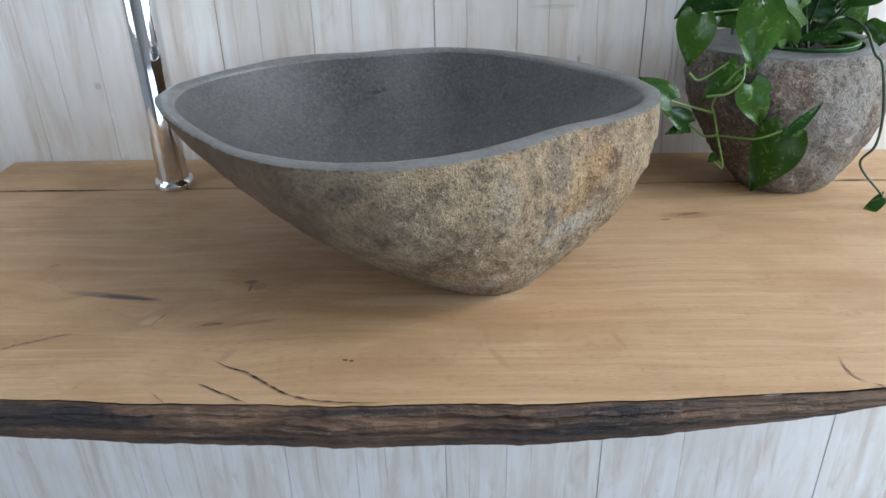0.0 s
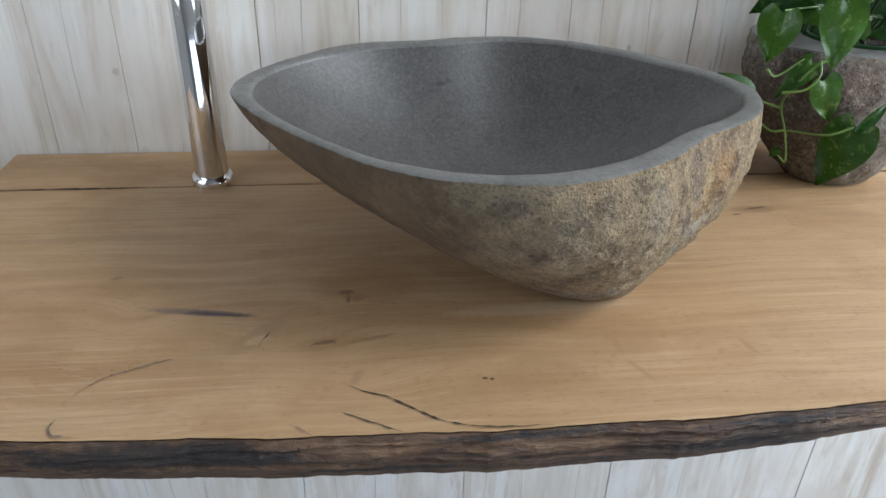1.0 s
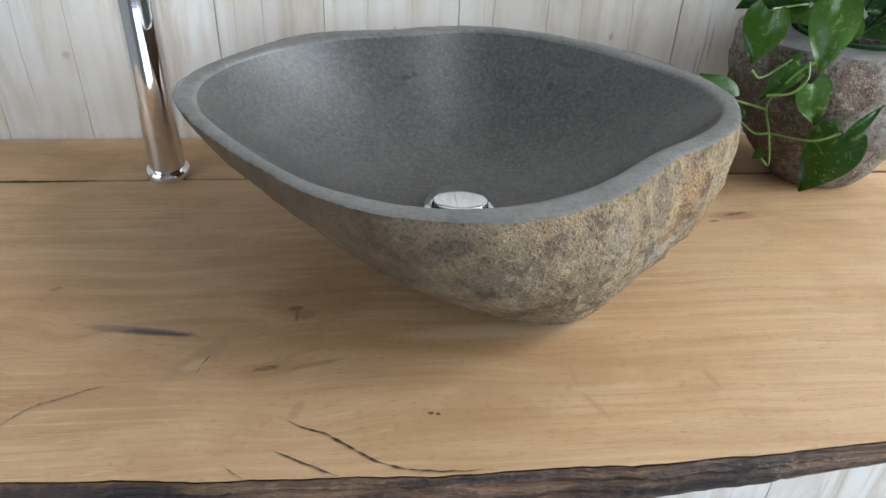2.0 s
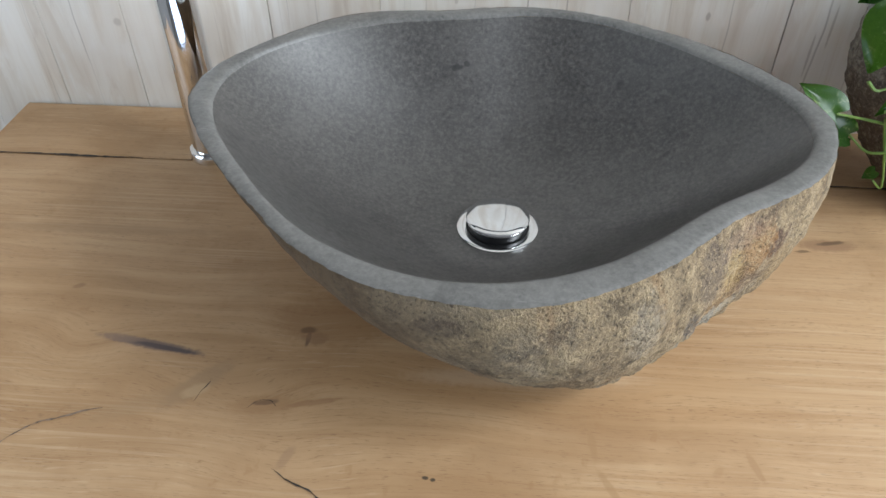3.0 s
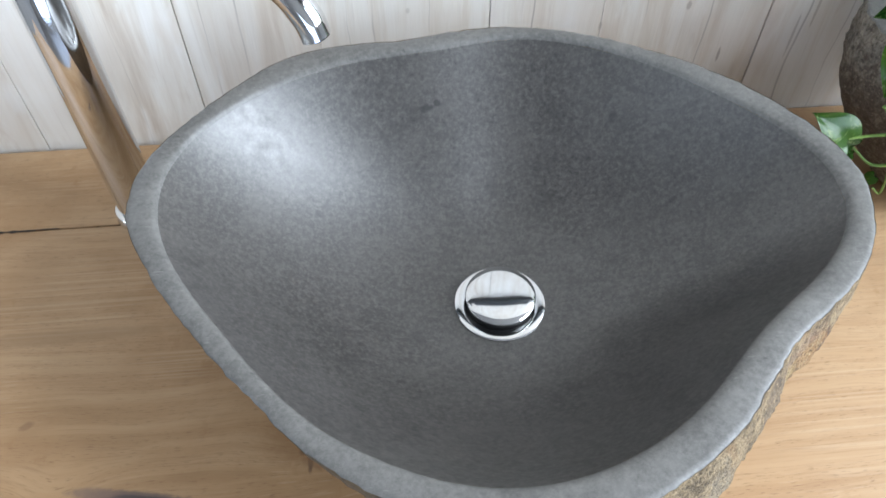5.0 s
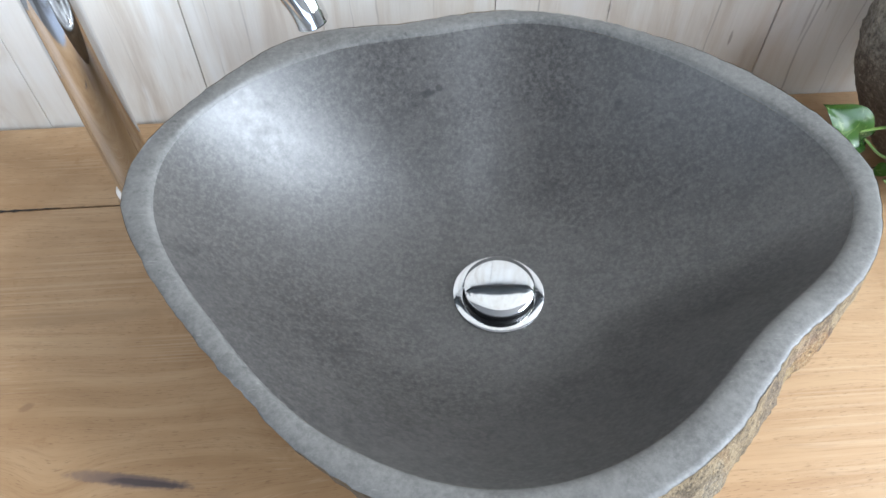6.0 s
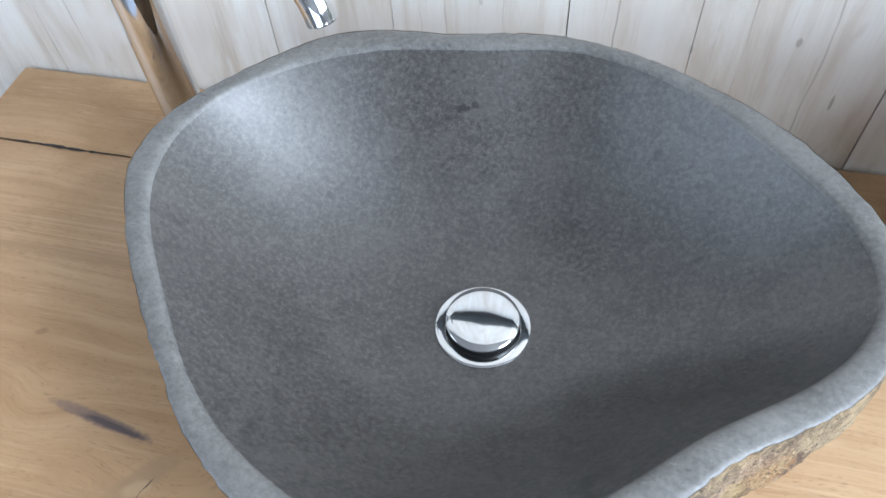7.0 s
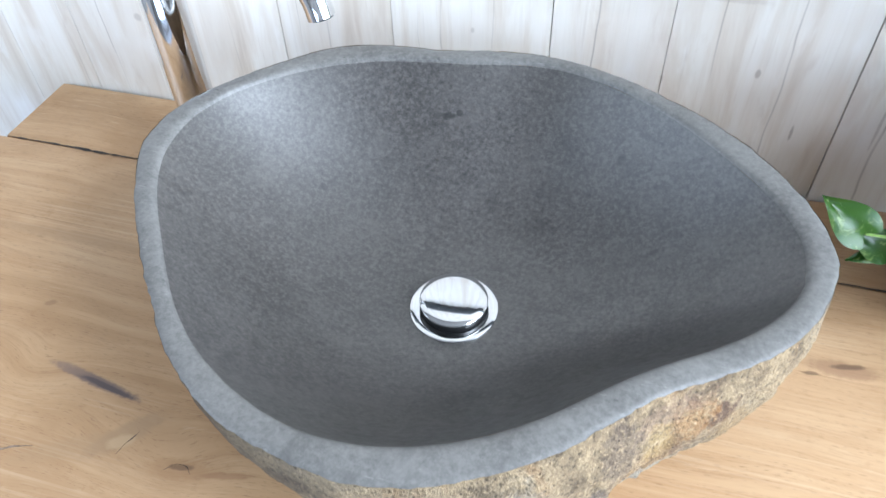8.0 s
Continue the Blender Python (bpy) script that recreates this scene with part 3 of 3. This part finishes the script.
# the bark side of the front plank
bm = bmesh.new()
nx, nz = 560, 34
grid = []
for j in range(nz + 1):
    row = []
    for i in range(nx + 1):
        x = LEFT - 0.2 + (RIGHT - LEFT + 0.2) * i / nx
        f = j / nz
        z = (TOP - 0.0012) * (1 - f) + under_line(x) * f
        rough = 0.002 * noise.noise((x * 9, z * 60, 1)) + 0.002 * noise.noise((x * 30, z * 260, 4)) + 0.0012 * noise.noise((x * 130, z * 500, 7))
        for level, depth, pitch in ((0.22, 0.0035, 1.0), (0.55, 0.003, 2.0), (0.80, 0.0025, 3.0)):
            middle = level + 0.12 * noise.noise((x * 5 * pitch / (1 + 0.5 * pitch), pitch, 0)) + 0.05 * noise.noise((x * 40, pitch, 2))
            open_ = max(0.0, noise.noise((x * 4.5, 7 * pitch, 1)) + 0.25)
            rough -= depth * open_ * math.exp(-((f - middle) / 0.045) ** 2) * 2
        bulge = 0.006 * math.sin(math.pi * min(f * 1.05, 1)) - 0.004 * f
        row.append(bm.verts.new((x, front_line(x) - 0.0006 - max(-0.02 * f, (bulge + rough * min(1.0, 0.08 + 1.6 * (1 - f))) * min(1, 6 * f)), z)))
    grid.append(row)
grid.append([bm.verts.new((v.co.x, v.co.y + 0.03, v.co.z - 0.0004)) for v in grid[-1]])
for p, q in zip(grid, grid[1:]):
    for i in range(nx):
        bm.faces.new((p[i], p[i + 1], q[i + 1], q[i]))
part("bark_edge", bm, BARK, board, "dark brown waney edge with long splits")


def crack(points, width, parent, tint):
    """A dark open split in the wood, tapering to both ends."""
    bm = bmesh.new()
    line = smooth_line([(x, y, TOP + 0.0007) for x, y in points], 10)
    a, b = [], []
    for i, q in enumerate(line):
        d = (line[min(i + 1, len(line) - 1)] - line[max(i - 1, 0)]).normalized()
        n = Vector((-d.y, d.x, 0))
        f = i / (len(line) - 1)
        w = width * (0.10 + 0.85 * math.sin(math.pi * f) ** 0.7) * max(0.2, 0.75 + 1.1 * noise.noise((q.x * 190, q.y * 190, 2)))
        wander = 0.0008 * noise.noise((q.x * 120, q.y * 120, 9))
        a.append(bm.verts.new(q + n * (w / 2 + wander)))
        b.append(bm.verts.new(q - n * (w / 2 - wander)))
    for i in range(len(line) - 1):
        bm.faces.new((a[i], a[i + 1], b[i + 1], b[i]))
    return part("crack", bm, tint, parent, "dark open split in the oak")


# ---------------------------------------------------------------- the stone basin
CX, CY = 0.02, 0.90
basin = thing("stone_basin", (0.05, 0.88, TOP), "hollowed river stone washbasin, rough brown outside and smooth grey inside", "basin")


def wave(a, mean, *terms):
    return mean + sum(c * math.cos(k * a) + s * math.sin(k * a) for k, (c, s) in enumerate(terms, 1))


def outer_radius(a):
    return wave(a, 0.2041, (-0.0234, 0.0081), (0.0201, -0.0003), (0.0037, 0.0127), (0.0069, -0.0041), (0.0017, 0.0015), (0.0014, -0.0006), (-0.0012, -0.0003), (0.0013, -0.0008), (-0.0004, 0.001), (-0.0003, -0.0005), (0.0004, 0.0005)) + 0.0012 * noise.noise((6 * math.cos(a), 6 * math.sin(a), 0)) + 0.0010 * noise.noise((24 * math.cos(a), 24 * math.sin(a), 4)) + 0.0007 * noise.noise((60 * math.cos(a), 60 * math.sin(a), 7))


def inner_radius(a):
    return wave(a, 0.1877, (-0.0236, 0.0114), (0.0208, 0.0027), (0.0027, 0.0114), (0.0061, -0.0047), (0.0026, 0.0024), (0.001, -0.0004), (0.0, 0.0001), (0.0009, -0.0006), (-0.0001, 0.0006)) - 0.0055 * math.exp(-((a - 0.65) / 0.5) ** 2) - 0.0035 * math.exp(-((a - 2.45) / 0.3) ** 2)


def rim_height(a):
    return wave(a, 0.9498, (0.0004, -0.0003), (-0.0028, 0.0001), (-0.0006, -0.0001))


SIDES = 288
ANGLES = [2 * math.pi * i / SIDES for i in range(SIDES)]
DRAIN = Vector((0.0, 0.90, 0.848))


def rim_point(a, f):
    r = inner_radius(a) + (outer_radius(a) - inner_radius(a)) * f
    return Vector((CX + r * math.cos(a), CY + r * math.sin(a), rim_height(a)))


def foot_point(a):
    return Vector((0.0722 + 0.0545 * math.cos(a), 0.852 + 0.0608 * math.sin(a), TOP))


def fullness(a):
    """How steeply the flank leaves the rim: more to the right and the front."""
    return wave(a, 1.9956, (0.3212, -0.382), (0.2056, -0.2685))


def belly(a):
    """How far the flank swells beyond the rim."""
    return wave(a, 0.0012, (0.0048, -0.0039), (-0.0046, -0.0022))


loops = []
for j in range(61):
    h = 1 - j / 60
    loop = []
    for a in ANGLES:
        top, foot = rim_point(a, 1.0), foot_point(a)
        w = 1 - (1 - h) ** max(1.0, fullness(a))
        p = foot + (top - foot) * w + Vector((math.cos(a), math.sin(a), 0)) * belly(a) * math.sin(math.pi * h ** 1.6)
        p.z = TOP + (top.z - TOP) * h
        out = Vector((math.cos(a), math.sin(a), -0.4)).normalized()
        amount = min(1.0, 5 * (1 - h)) * min(1.0, 4 * h + 0.1)
        lump = 0.0028 * noise.noise(p * 22) + 0.0022 * noise.noise(p * 60) + 0.0017 * noise.noise(p * 150) + 0.0010 * noise.noise(p * 330)
        p += out * lump * amount * (0.35 + 0.65 * max(0.0, min(1.0, (p.x + 0.02) / 0.06)))
        p.z = max(p.z, TOP + 0.0004)
        loop.append(p)
    loops.append(loop)
bm = bmesh.new()
rings(bm, loops, False, True)
part("outer_shell", bm, HIDE, basin, "rough weathered brown stone skin with rust staining, left flank smooth and painted darker for shade")
# the sawn rim
loops = []
for f, drop in ((1.0, 0.0004), (0.93, -0.0004), (0.8, -0.0008), (0.6, -0.001), (0.4, -0.001), (0.2, -0.0004), (0.07, 0.0008), (0.0, 0.003)):
    loops.append([rim_point(a, f) - Vector((0, 0, drop + 0.0006 * noise.noise(rim_point(a, f) * 40))) for a in ANGLES])
bm = bmesh.new()
rings(bm, loops)
part("rim", bm, LIP, basin, "flat sawn grey stone rim")
# the hollow
loops = []
STEPS = 60
for j in range(STEPS + 1):
    f = 1 - j / STEPS
    loop = []
    for a in ANGLES:
        lip = rim_point(a, 0.0) - Vector((0, 0, 0.003))
        mouth = DRAIN + Vector((0.026 * math.cos(a), 0.026 * math.sin(a), 0))
        p = mouth + (lip - mouth) * f
        depth = f ** 2.15
        p.z = DRAIN.z + (lip.z - DRAIN.z) * depth + 0.0004 * noise.noise(p * 9) * math.sin(math.pi * f)
        loop.append(p)
    loops.append(loop)
bm = bmesh.new()
rings(bm, loops)
part("hollow", bm, BOWL, basin, "smooth honed dark grey bowl")
drain = part("drain", lathe([(0.0245, -0.012), (0.0250, 0.0), (0.0330, 0.0003), (0.0328, 0.0014), (0.031, 0.0020), (0.0255, 0.0014), (0.0245, 0.0)], DRAIN, 64, closed=False), CHROME, basin, "polished chrome drain flange")
part("collar", lathe([(0.0245, -0.010), (0.0245, 0.0008), (0.0238, 0.001), (0.0236, 0.0088), (0.020, 0.009)], DRAIN, 48), BLACK, drain, "black rubber collar")
part("cap", lathe([(0.0225, 0.0086), (0.0249, 0.0088), (0.0254, 0.0096), (0.0253, 0.0106), (0.0245, 0.0112), (0.020, 0.0119), (0.012, 0.0125), (0.005, 0.0127), (0.0008, 0.0127)], DRAIN, 64), CHROME, drain, "domed mirror chrome plug")

# ---------------------------------------------------------------- the tap
TAP = Vector((-0.2955, 1.058, TOP))
tap = thing("basin_tap", TAP, "tall polished chrome basin tap standing on the oak worktop", "tap")
part("base_ring", lathe([(0.0228, 0.0), (0.0232, 0.002), (0.0230, 0.0075), (0.0215, 0.0095), (0.0185, 0.010)], TAP, 48), CHROME, tap)
part("column", lathe([(0.0182, 0.008), (0.0182, 0.300), (0.0176, 0.302), (0.0150, 0.303)], TAP, 48), CHROME, tap)
toward = Vector((0.921, -0.389, 0))
spout_line = [TAP + toward * d + Vector((0, 0, h)) for d, h in ((0.0, 0.269), (0.06, 0.269), (0.12, 0.269), (0.160, 0.267), (0.182, 0.257), (0.195, 0.241), (0.200, 0.228))]
spout = part("spout", tube(spout_line, 0.0098, 24, 8), CHROME, tap)
part("aerator", lathe([(0.0085, -0.0012), (0.0085, 0.0), (0.0060, 0.0004)], spout_line[-1] + Vector((0.0004, -0.0002, -0.0004)), 24, Vector((0.25, -0.1, -1)).normalized()), BLACK, spout)
part("lever", tube([TAP + Vector((0, 0, 0.303)), TAP + Vector((-0.01, 0.004, 0.318)), TAP + Vector((-0.05, 0.02, 0.333))], (0.006, 0.005, 0.0045), 12, 6), CHROME, tap)

# ---------------------------------------------------------------- the dark rail on the wall, seen mirrored in the plug
rail = thing("wall_rail", (0.0, WALL - 0.012, 1.25), "dark painted wooden rail fixed across the boarded wall", "rail")
part("rail_board", box(-1.2, 1.6, WALL - 0.022, WALL + 0.001, 1.24, 1.30, 0.003), RAIL, rail)

# ---------------------------------------------------------------- the planter
PX, PY = 0.406, 1.056
HOLE = Vector((0.425, 1.058, TOP))
planter = thing("stone_planter", (PX, PY, TOP), "pitted grey-brown stone planter on the oak worktop", "planter")


def pot_radius(a):
    return 0.104 * (1 + 0.02 * math.cos(2 * a + 0.5) + 0.02 * math.cos(3 * a))


def pot_loop(f, h, lumpy=0.0):
    """A ring of the planter, which leans a little away from its foot."""
    out = []
    for i in range(160):
        a = 2 * math.pi * i / 160
        r = pot_radius(a) * f
        p = Vector((PX + 0.019 * (1 - h / 0.16) + r * math.cos(a), PY - 0.010 * (1 - h / 0.16) + 0.82 * r * math.sin(a), TOP + h))
        p += Vector((math.cos(a), math.sin(a), 0)) * lumpy * (0.004 * noise.noise(p * 18) + 0.0026 * noise.noise(p * 60) + 0.0018 * noise.noise(p * 170) + 0.001 * noise.noise(p * 360))
        p.y = min(p.y, WALL - 0.003)
        out.append(p)
    return out


def hole_loop(r, h):
    return [HOLE + Vector((r * math.cos(a), r * math.sin(a), h)) for a in (2 * math.pi * i / 160 for i in range(160))]


bm = bmesh.new()
rings(bm, [pot_loop(0.46 + 0.56 * math.sin(math.pi / 2 * min(1, (k / 44) * 1.2)) ** 0.85 - 0.06 * max(0, k / 44 - 0.8) / 0.2, 0.158 * k / 44, min(1, k / 5)) for k in range(45)], True)
part("outer_shell", bm, POT, planter)
bm = bmesh.new()
rings(bm, [pot_loop(0.96, 0.158, 1.0), pot_loop(0.945, 0.1595, 0.6), hole_loop(0.066, 0.1605), hole_loop(0.061, 0.1590), hole_loop(0.059, 0.12)])
part("rim", bm, LIP, planter, "flat sawn grey stone rim")
nursery_pot = part("nursery_pot", lathe([(0.049, 0.10), (0.0535, 0.154), (0.0565, 0.1590), (0.0570, 0.1615), (0.0555, 0.1625), (0.0535, 0.1615), (0.052, 0.13)], HOLE, 64, closed=False), GREEN_PLASTIC, planter, "dark green plastic nursery pot")
bm = bmesh.new()
rings(bm, [[HOLE + Vector((0.053 * f * math.cos(a), 0.053 * f * math.sin(a), 0.149 + 0.006 * noise.noise((60 * f * math.cos(a), 60 * f * math.sin(a), 0)) + 0.004 * noise.noise((200 * f * math.cos(a), 200 * f * math.sin(a), 5)))) for a in (2 * math.pi * i / 72 for i in range(72))] for f in (1, 0.9, 0.8, 0.7, 0.6, 0.5, 0.4, 0.3, 0.2, 0.02)], False, True)
part("soil", bm, SOIL, planter, "dark crumbly potting soil")

PX, PY = HOLE.x, HOLE.y
plant = thing("pothos_plant", (PX, PY, TOP + 0.147), "glossy green variegated trailing pothos growing in the stone planter", "plant")


def leaf(base, tip, width, roll=0.0, fold=0.25, droop=0.1):
    """A heart-shaped blade with a folded midrib and a sagging tip."""
    bm = bmesh.new()
    base, tip = Vector(base), Vector(tip)
    along = tip - base
    length = along.length
    d = along.normalized()
    face = (Vector((-0.30, -0.78, 0.55)) - d * d.dot(Vector((-0.30, -0.78, 0.55)))).normalized()
    face = Matrix.Rotation(roll, 3, d) @ face
    side = d.cross(face)
    rows = []
    for i in range(13):
        t = i / 12
        w = width / 2 * (math.sin(math.pi * min(1.0, t * 0.93 + 0.07) ** 0.62) ** 0.85) * (1 - 0.25 * t * t)
        if i == 12:
            w = 0.0006
        row = []
        for k in range(-4, 5):
            u = k / 4
            back = -0.13 * length * (1 - t) ** 3 * abs(u) ** 1.2 * (4 * abs(u) * (1 - abs(u)) + abs(u))
            lift = fold * abs(u) * w - 0.12 * w * u * u + 0.04 * width * math.sin(5 * t + 3 * u)
            row.append(bm.verts.new(base + d * (t * length + back) + side * (u * w) + face * (lift - droop * length * t * t)))
        rows.append(row)
    for p, q in zip(rows, rows[1:]):
        for k in range(8):
            bm.faces.new((p[k], p[k + 1], q[k + 1], q[k]))
    bmesh.ops.solidify(bm, geom=bm.faces[:], thickness=0.0005)
    return bm


# stems first, then the blades: foot of the blade, its tip and its width
STEMS = (
    (((0.348, 0.974, 0.96), (0.327, 0.974, 0.947), (0.312, 0.984, 0.915), (0.321, 0.999, 0.895), (0.323, 0.985, 0.875), (0.335, 0.99, 0.84), (0.325, 0.99, 0.847)), 0.0012, STEM),
    (((0.319, 0.999, 0.898), (0.293, 0.989, 0.908), (0.266, 0.976, 0.919)), 0.0012, STEM),
    (((0.322, 0.985, 0.878), (0.309, 0.99, 0.876), (0.295, 1.0, 0.886)), 0.0012, STEM),
    (((0.373, 0.949, 0.894), (0.349, 0.954, 0.884), (0.323, 0.984, 0.878)), 0.0012, STEM),
    (((0.419, 1.02, 0.969), (0.422, 1.0, 0.99), (0.44, 1.004, 0.993), (0.448, 0.979, 0.986), (0.457, 0.969, 0.965), (0.465, 0.964, 0.953), (0.477, 0.964, 0.906), (0.478, 0.964, 0.872), (0.467, 0.964, 0.851), (0.499, 0.964, 0.815)), 0.0016, STEM_DARK),
    (((0.301, 0.974, 0.923), (0.319, 0.964, 0.929), (0.331, 0.964, 0.943), (0.334, 0.974, 0.956)), 0.0012, STEM),
    (((0.282, 0.979, 0.946), (0.294, 0.979, 0.939), (0.322, 0.984, 0.955)), 0.0012, STEM),
    (((0.381, 1.03, 0.973), (0.342, 1.0, 1.002), (0.286, 0.979, 1.004)), 0.0012, STEM),
    (((0.406, 1.04, 0.956), (0.38, 1.0, 0.99), (0.344, 0.974, 1.014)), 0.0012, STEM),
    (((0.432, 1.02, 0.96), (0.445, 0.99, 0.97), (0.466, 0.984, 0.986)), 0.0012, STEM),
    (((0.429, 1.05, 0.95), (0.418, 1.05, 0.992), (0.409, 1.04, 1.027)), 0.0016, STEM_DARK),
    (((0.407, 1.03, 0.958), (0.384, 1.02, 0.983), (0.363, 1.0, 1.023)), 0.0016, STEM_DARK),
)
for line, radius, look_of in STEMS:
    part("stem", tube(line, (radius * 1.15, radius, radius * 0.8), 8, 6), look_of, plant)
BLADES = (
    ((0.285, 0.979, 1.002), (0.279, 0.979, 0.952), 0.042),
    ((0.341, 0.969, 1.013), (0.335, 0.954, 0.952), 0.047),
    ((0.378, 0.949, 0.893), (0.353, 0.954, 0.826), 0.054),
    ((0.38, 0.946, 0.893), (0.411, 0.954, 0.922), 0.012),
    ((0.343, 0.974, 0.935), (0.36, 0.969, 0.892), 0.038),
    ((0.331, 0.984, 0.951), (0.297, 0.974, 0.919), 0.024),
    ((0.266, 0.976, 0.919), (0.233, 0.979, 0.943), 0.03),
    ((0.295, 1.0, 0.886), (0.262, 0.99, 0.908), 0.026),
    ((0.293, 1.0, 0.884), (0.269, 0.99, 0.879), 0.014),
    ((0.386, 1.004, 0.971), (0.371, 0.994, 1.006), 0.026),
    ((0.338, 1.012, 1.028), (0.271, 1.018, 0.994), 0.052),
    ((0.338, 1.0, 0.999), (0.303, 0.99, 0.989), 0.034),
    ((0.432, 1.0, 0.979), (0.395, 1.004, 0.974), 0.022),
    ((0.467, 0.984, 0.992), (0.462, 0.974, 0.971), 0.036),
    ((0.5, 0.964, 0.813), (0.47, 0.954, 0.786), 0.014),
    ((0.474, 1.09, 0.991), (0.505, 1.09, 0.954), 0.05),
    ((0.405, 1.03, 0.997), (0.351, 1.0, 1.017), 0.04),
    ((0.434, 1.06, 1.004), (0.447, 1.05, 0.977), 0.045),
    ((0.319, 0.994, 1.027), (0.341, 0.974, 1.001), 0.03),
    ((0.453, 1.0, 1.026), (0.427, 0.994, 1.005), 0.045),
    ((0.33, 1.0, 0.85), (0.321, 1.0, 0.842), 0.012),
)
for k, (foot, tip, width) in enumerate(BLADES):
    part("leaf", leaf(foot, tip, width, random.uniform(-0.35, 0.35), random.uniform(0.12, 0.4), random.uniform(0.03, 0.15)), LEAF, plant)
# the crown above the pot; upper leaves added unseen to shade the right
for k in range(44):
    a = random.uniform(0, 2 * math.pi)
    high = max(0, k - 12) / 31
    r, h = random.uniform(0.03, 0.10) + 0.06 * high, random.uniform(0.225, 0.29) + 0.20 * high
    foot = Vector((PX + 0.03 * high + r * math.cos(a), min(PY + r * math.sin(a), 1.10), TOP + h))
    tip = foot + Vector((0.05 * math.cos(a), 0.03 * math.sin(a) - 0.01, random.uniform(-0.045, 0.0)))
    tip.y = min(tip.y, 1.135)
    part("stem", tube(((PX - 0.01 + 0.4 * r * math.cos(a), PY + 0.03 + 0.2 * r * math.sin(a), TOP + 0.145), (PX + 0.6 * r * math.cos(a), PY + 0.6 * r * math.sin(a), TOP + 0.145 + 0.7 * (h - 0.145)), foot), (0.0014, 0.0012, 0.001), 8, 5), STEM_DARK, plant)
    part("leaf", leaf(foot, tip, random.uniform(0.034, 0.050) + 0.012 * high, random.uniform(-0.6, 0.6), 0.25, 0.12), LEAF, plant)


# ---------------------------------------------------------------- splits in the worktop
for points, width, tint in (
        (((-0.141, 0.697), (-0.130, 0.690), (-0.112, 0.682), (-0.095, 0.669), (-0.076, 0.656), (-0.058, 0.6495), (-0.03, 0.6462), (0.0, 0.6458)), 0.0019, CRACK),
        (((-0.145, 0.669), (-0.120, 0.655), (-0.103, 0.6465)), 0.0017, CRACK),
        (((-0.179, 0.660), (-0.170, 0.653), (-0.163, 0.647)), 0.0013, GREY_CRACK),
        (((-0.336, 0.676), (-0.338, 0.668), (-0.333, 0.6605), (-0.318, 0.6575)), 0.0022, GREY_CRACK),
        (((-0.337, 0.690), (-0.326, 0.708), (-0.312, 0.7205), (-0.300, 0.725), (-0.284, 0.7325), (-0.272, 0.736)), 0.0019, GREY_CRACK),
        (((-0.210, 0.746), (-0.207, 0.757), (-0.203, 0.766)), 0.0012, CRACK),
        (((-0.171, 0.743), (-0.164, 0.750), (-0.157, 0.751), (-0.150, 0.746)), 0.0009, CRACK),
        (((0.336, 0.700), (0.334, 0.683), (0.338, 0.670), (0.352, 0.661), (0.375, 0.658)), 0.0015, GREY_CRACK),
        (((-0.54, 1.0440), (-0.47, 1.0445), (-0.41, 1.0435), (-0.365, 1.0445)), 0.0036, CRACK),
        (((-0.36, 1.0443), (-0.2, 1.0443), (0.0, 1.0443), (0.25, 1.0443)), 0.0014, CRACK),
        (((0.24, 1.0446), (0.34, 1.0440), (0.45, 1.0445), (0.60, 1.0442), (0.80, 1.0444)), 0.0026, CRACK)):
    crack(points, width, board, tint)

# ---------------------------------------------------------------- the boards of the wall
EDGES = [-0.585, -0.492, -0.400, -0.243, -0.127, 0.021, 0.121, 0.274, 0.405, 0.531]
x = EDGES[0]
while x > -1.72:
    x -= random.uniform(0.09, 0.16)
    EDGES.insert(0, max(x, -1.74))
x = EDGES[-1]
while x < 2.3:
    x += random.uniform(0.09, 0.16)
    EDGES.append(min(x, 2.32))
for x0, x1 in zip(EDGES, EDGES[1:]):
    gap, other = (0.0005 if x in (-0.243, 0.021, 0.274) else 0.0003 for x in (x0, x1))
    bm = box(x0 + gap, x1 - other, WALL + random.uniform(0.0, 0.0012), WALL + 0.014, 0.0, 2.5)
    part("board", bm, BOARD, wall, smooth=False)
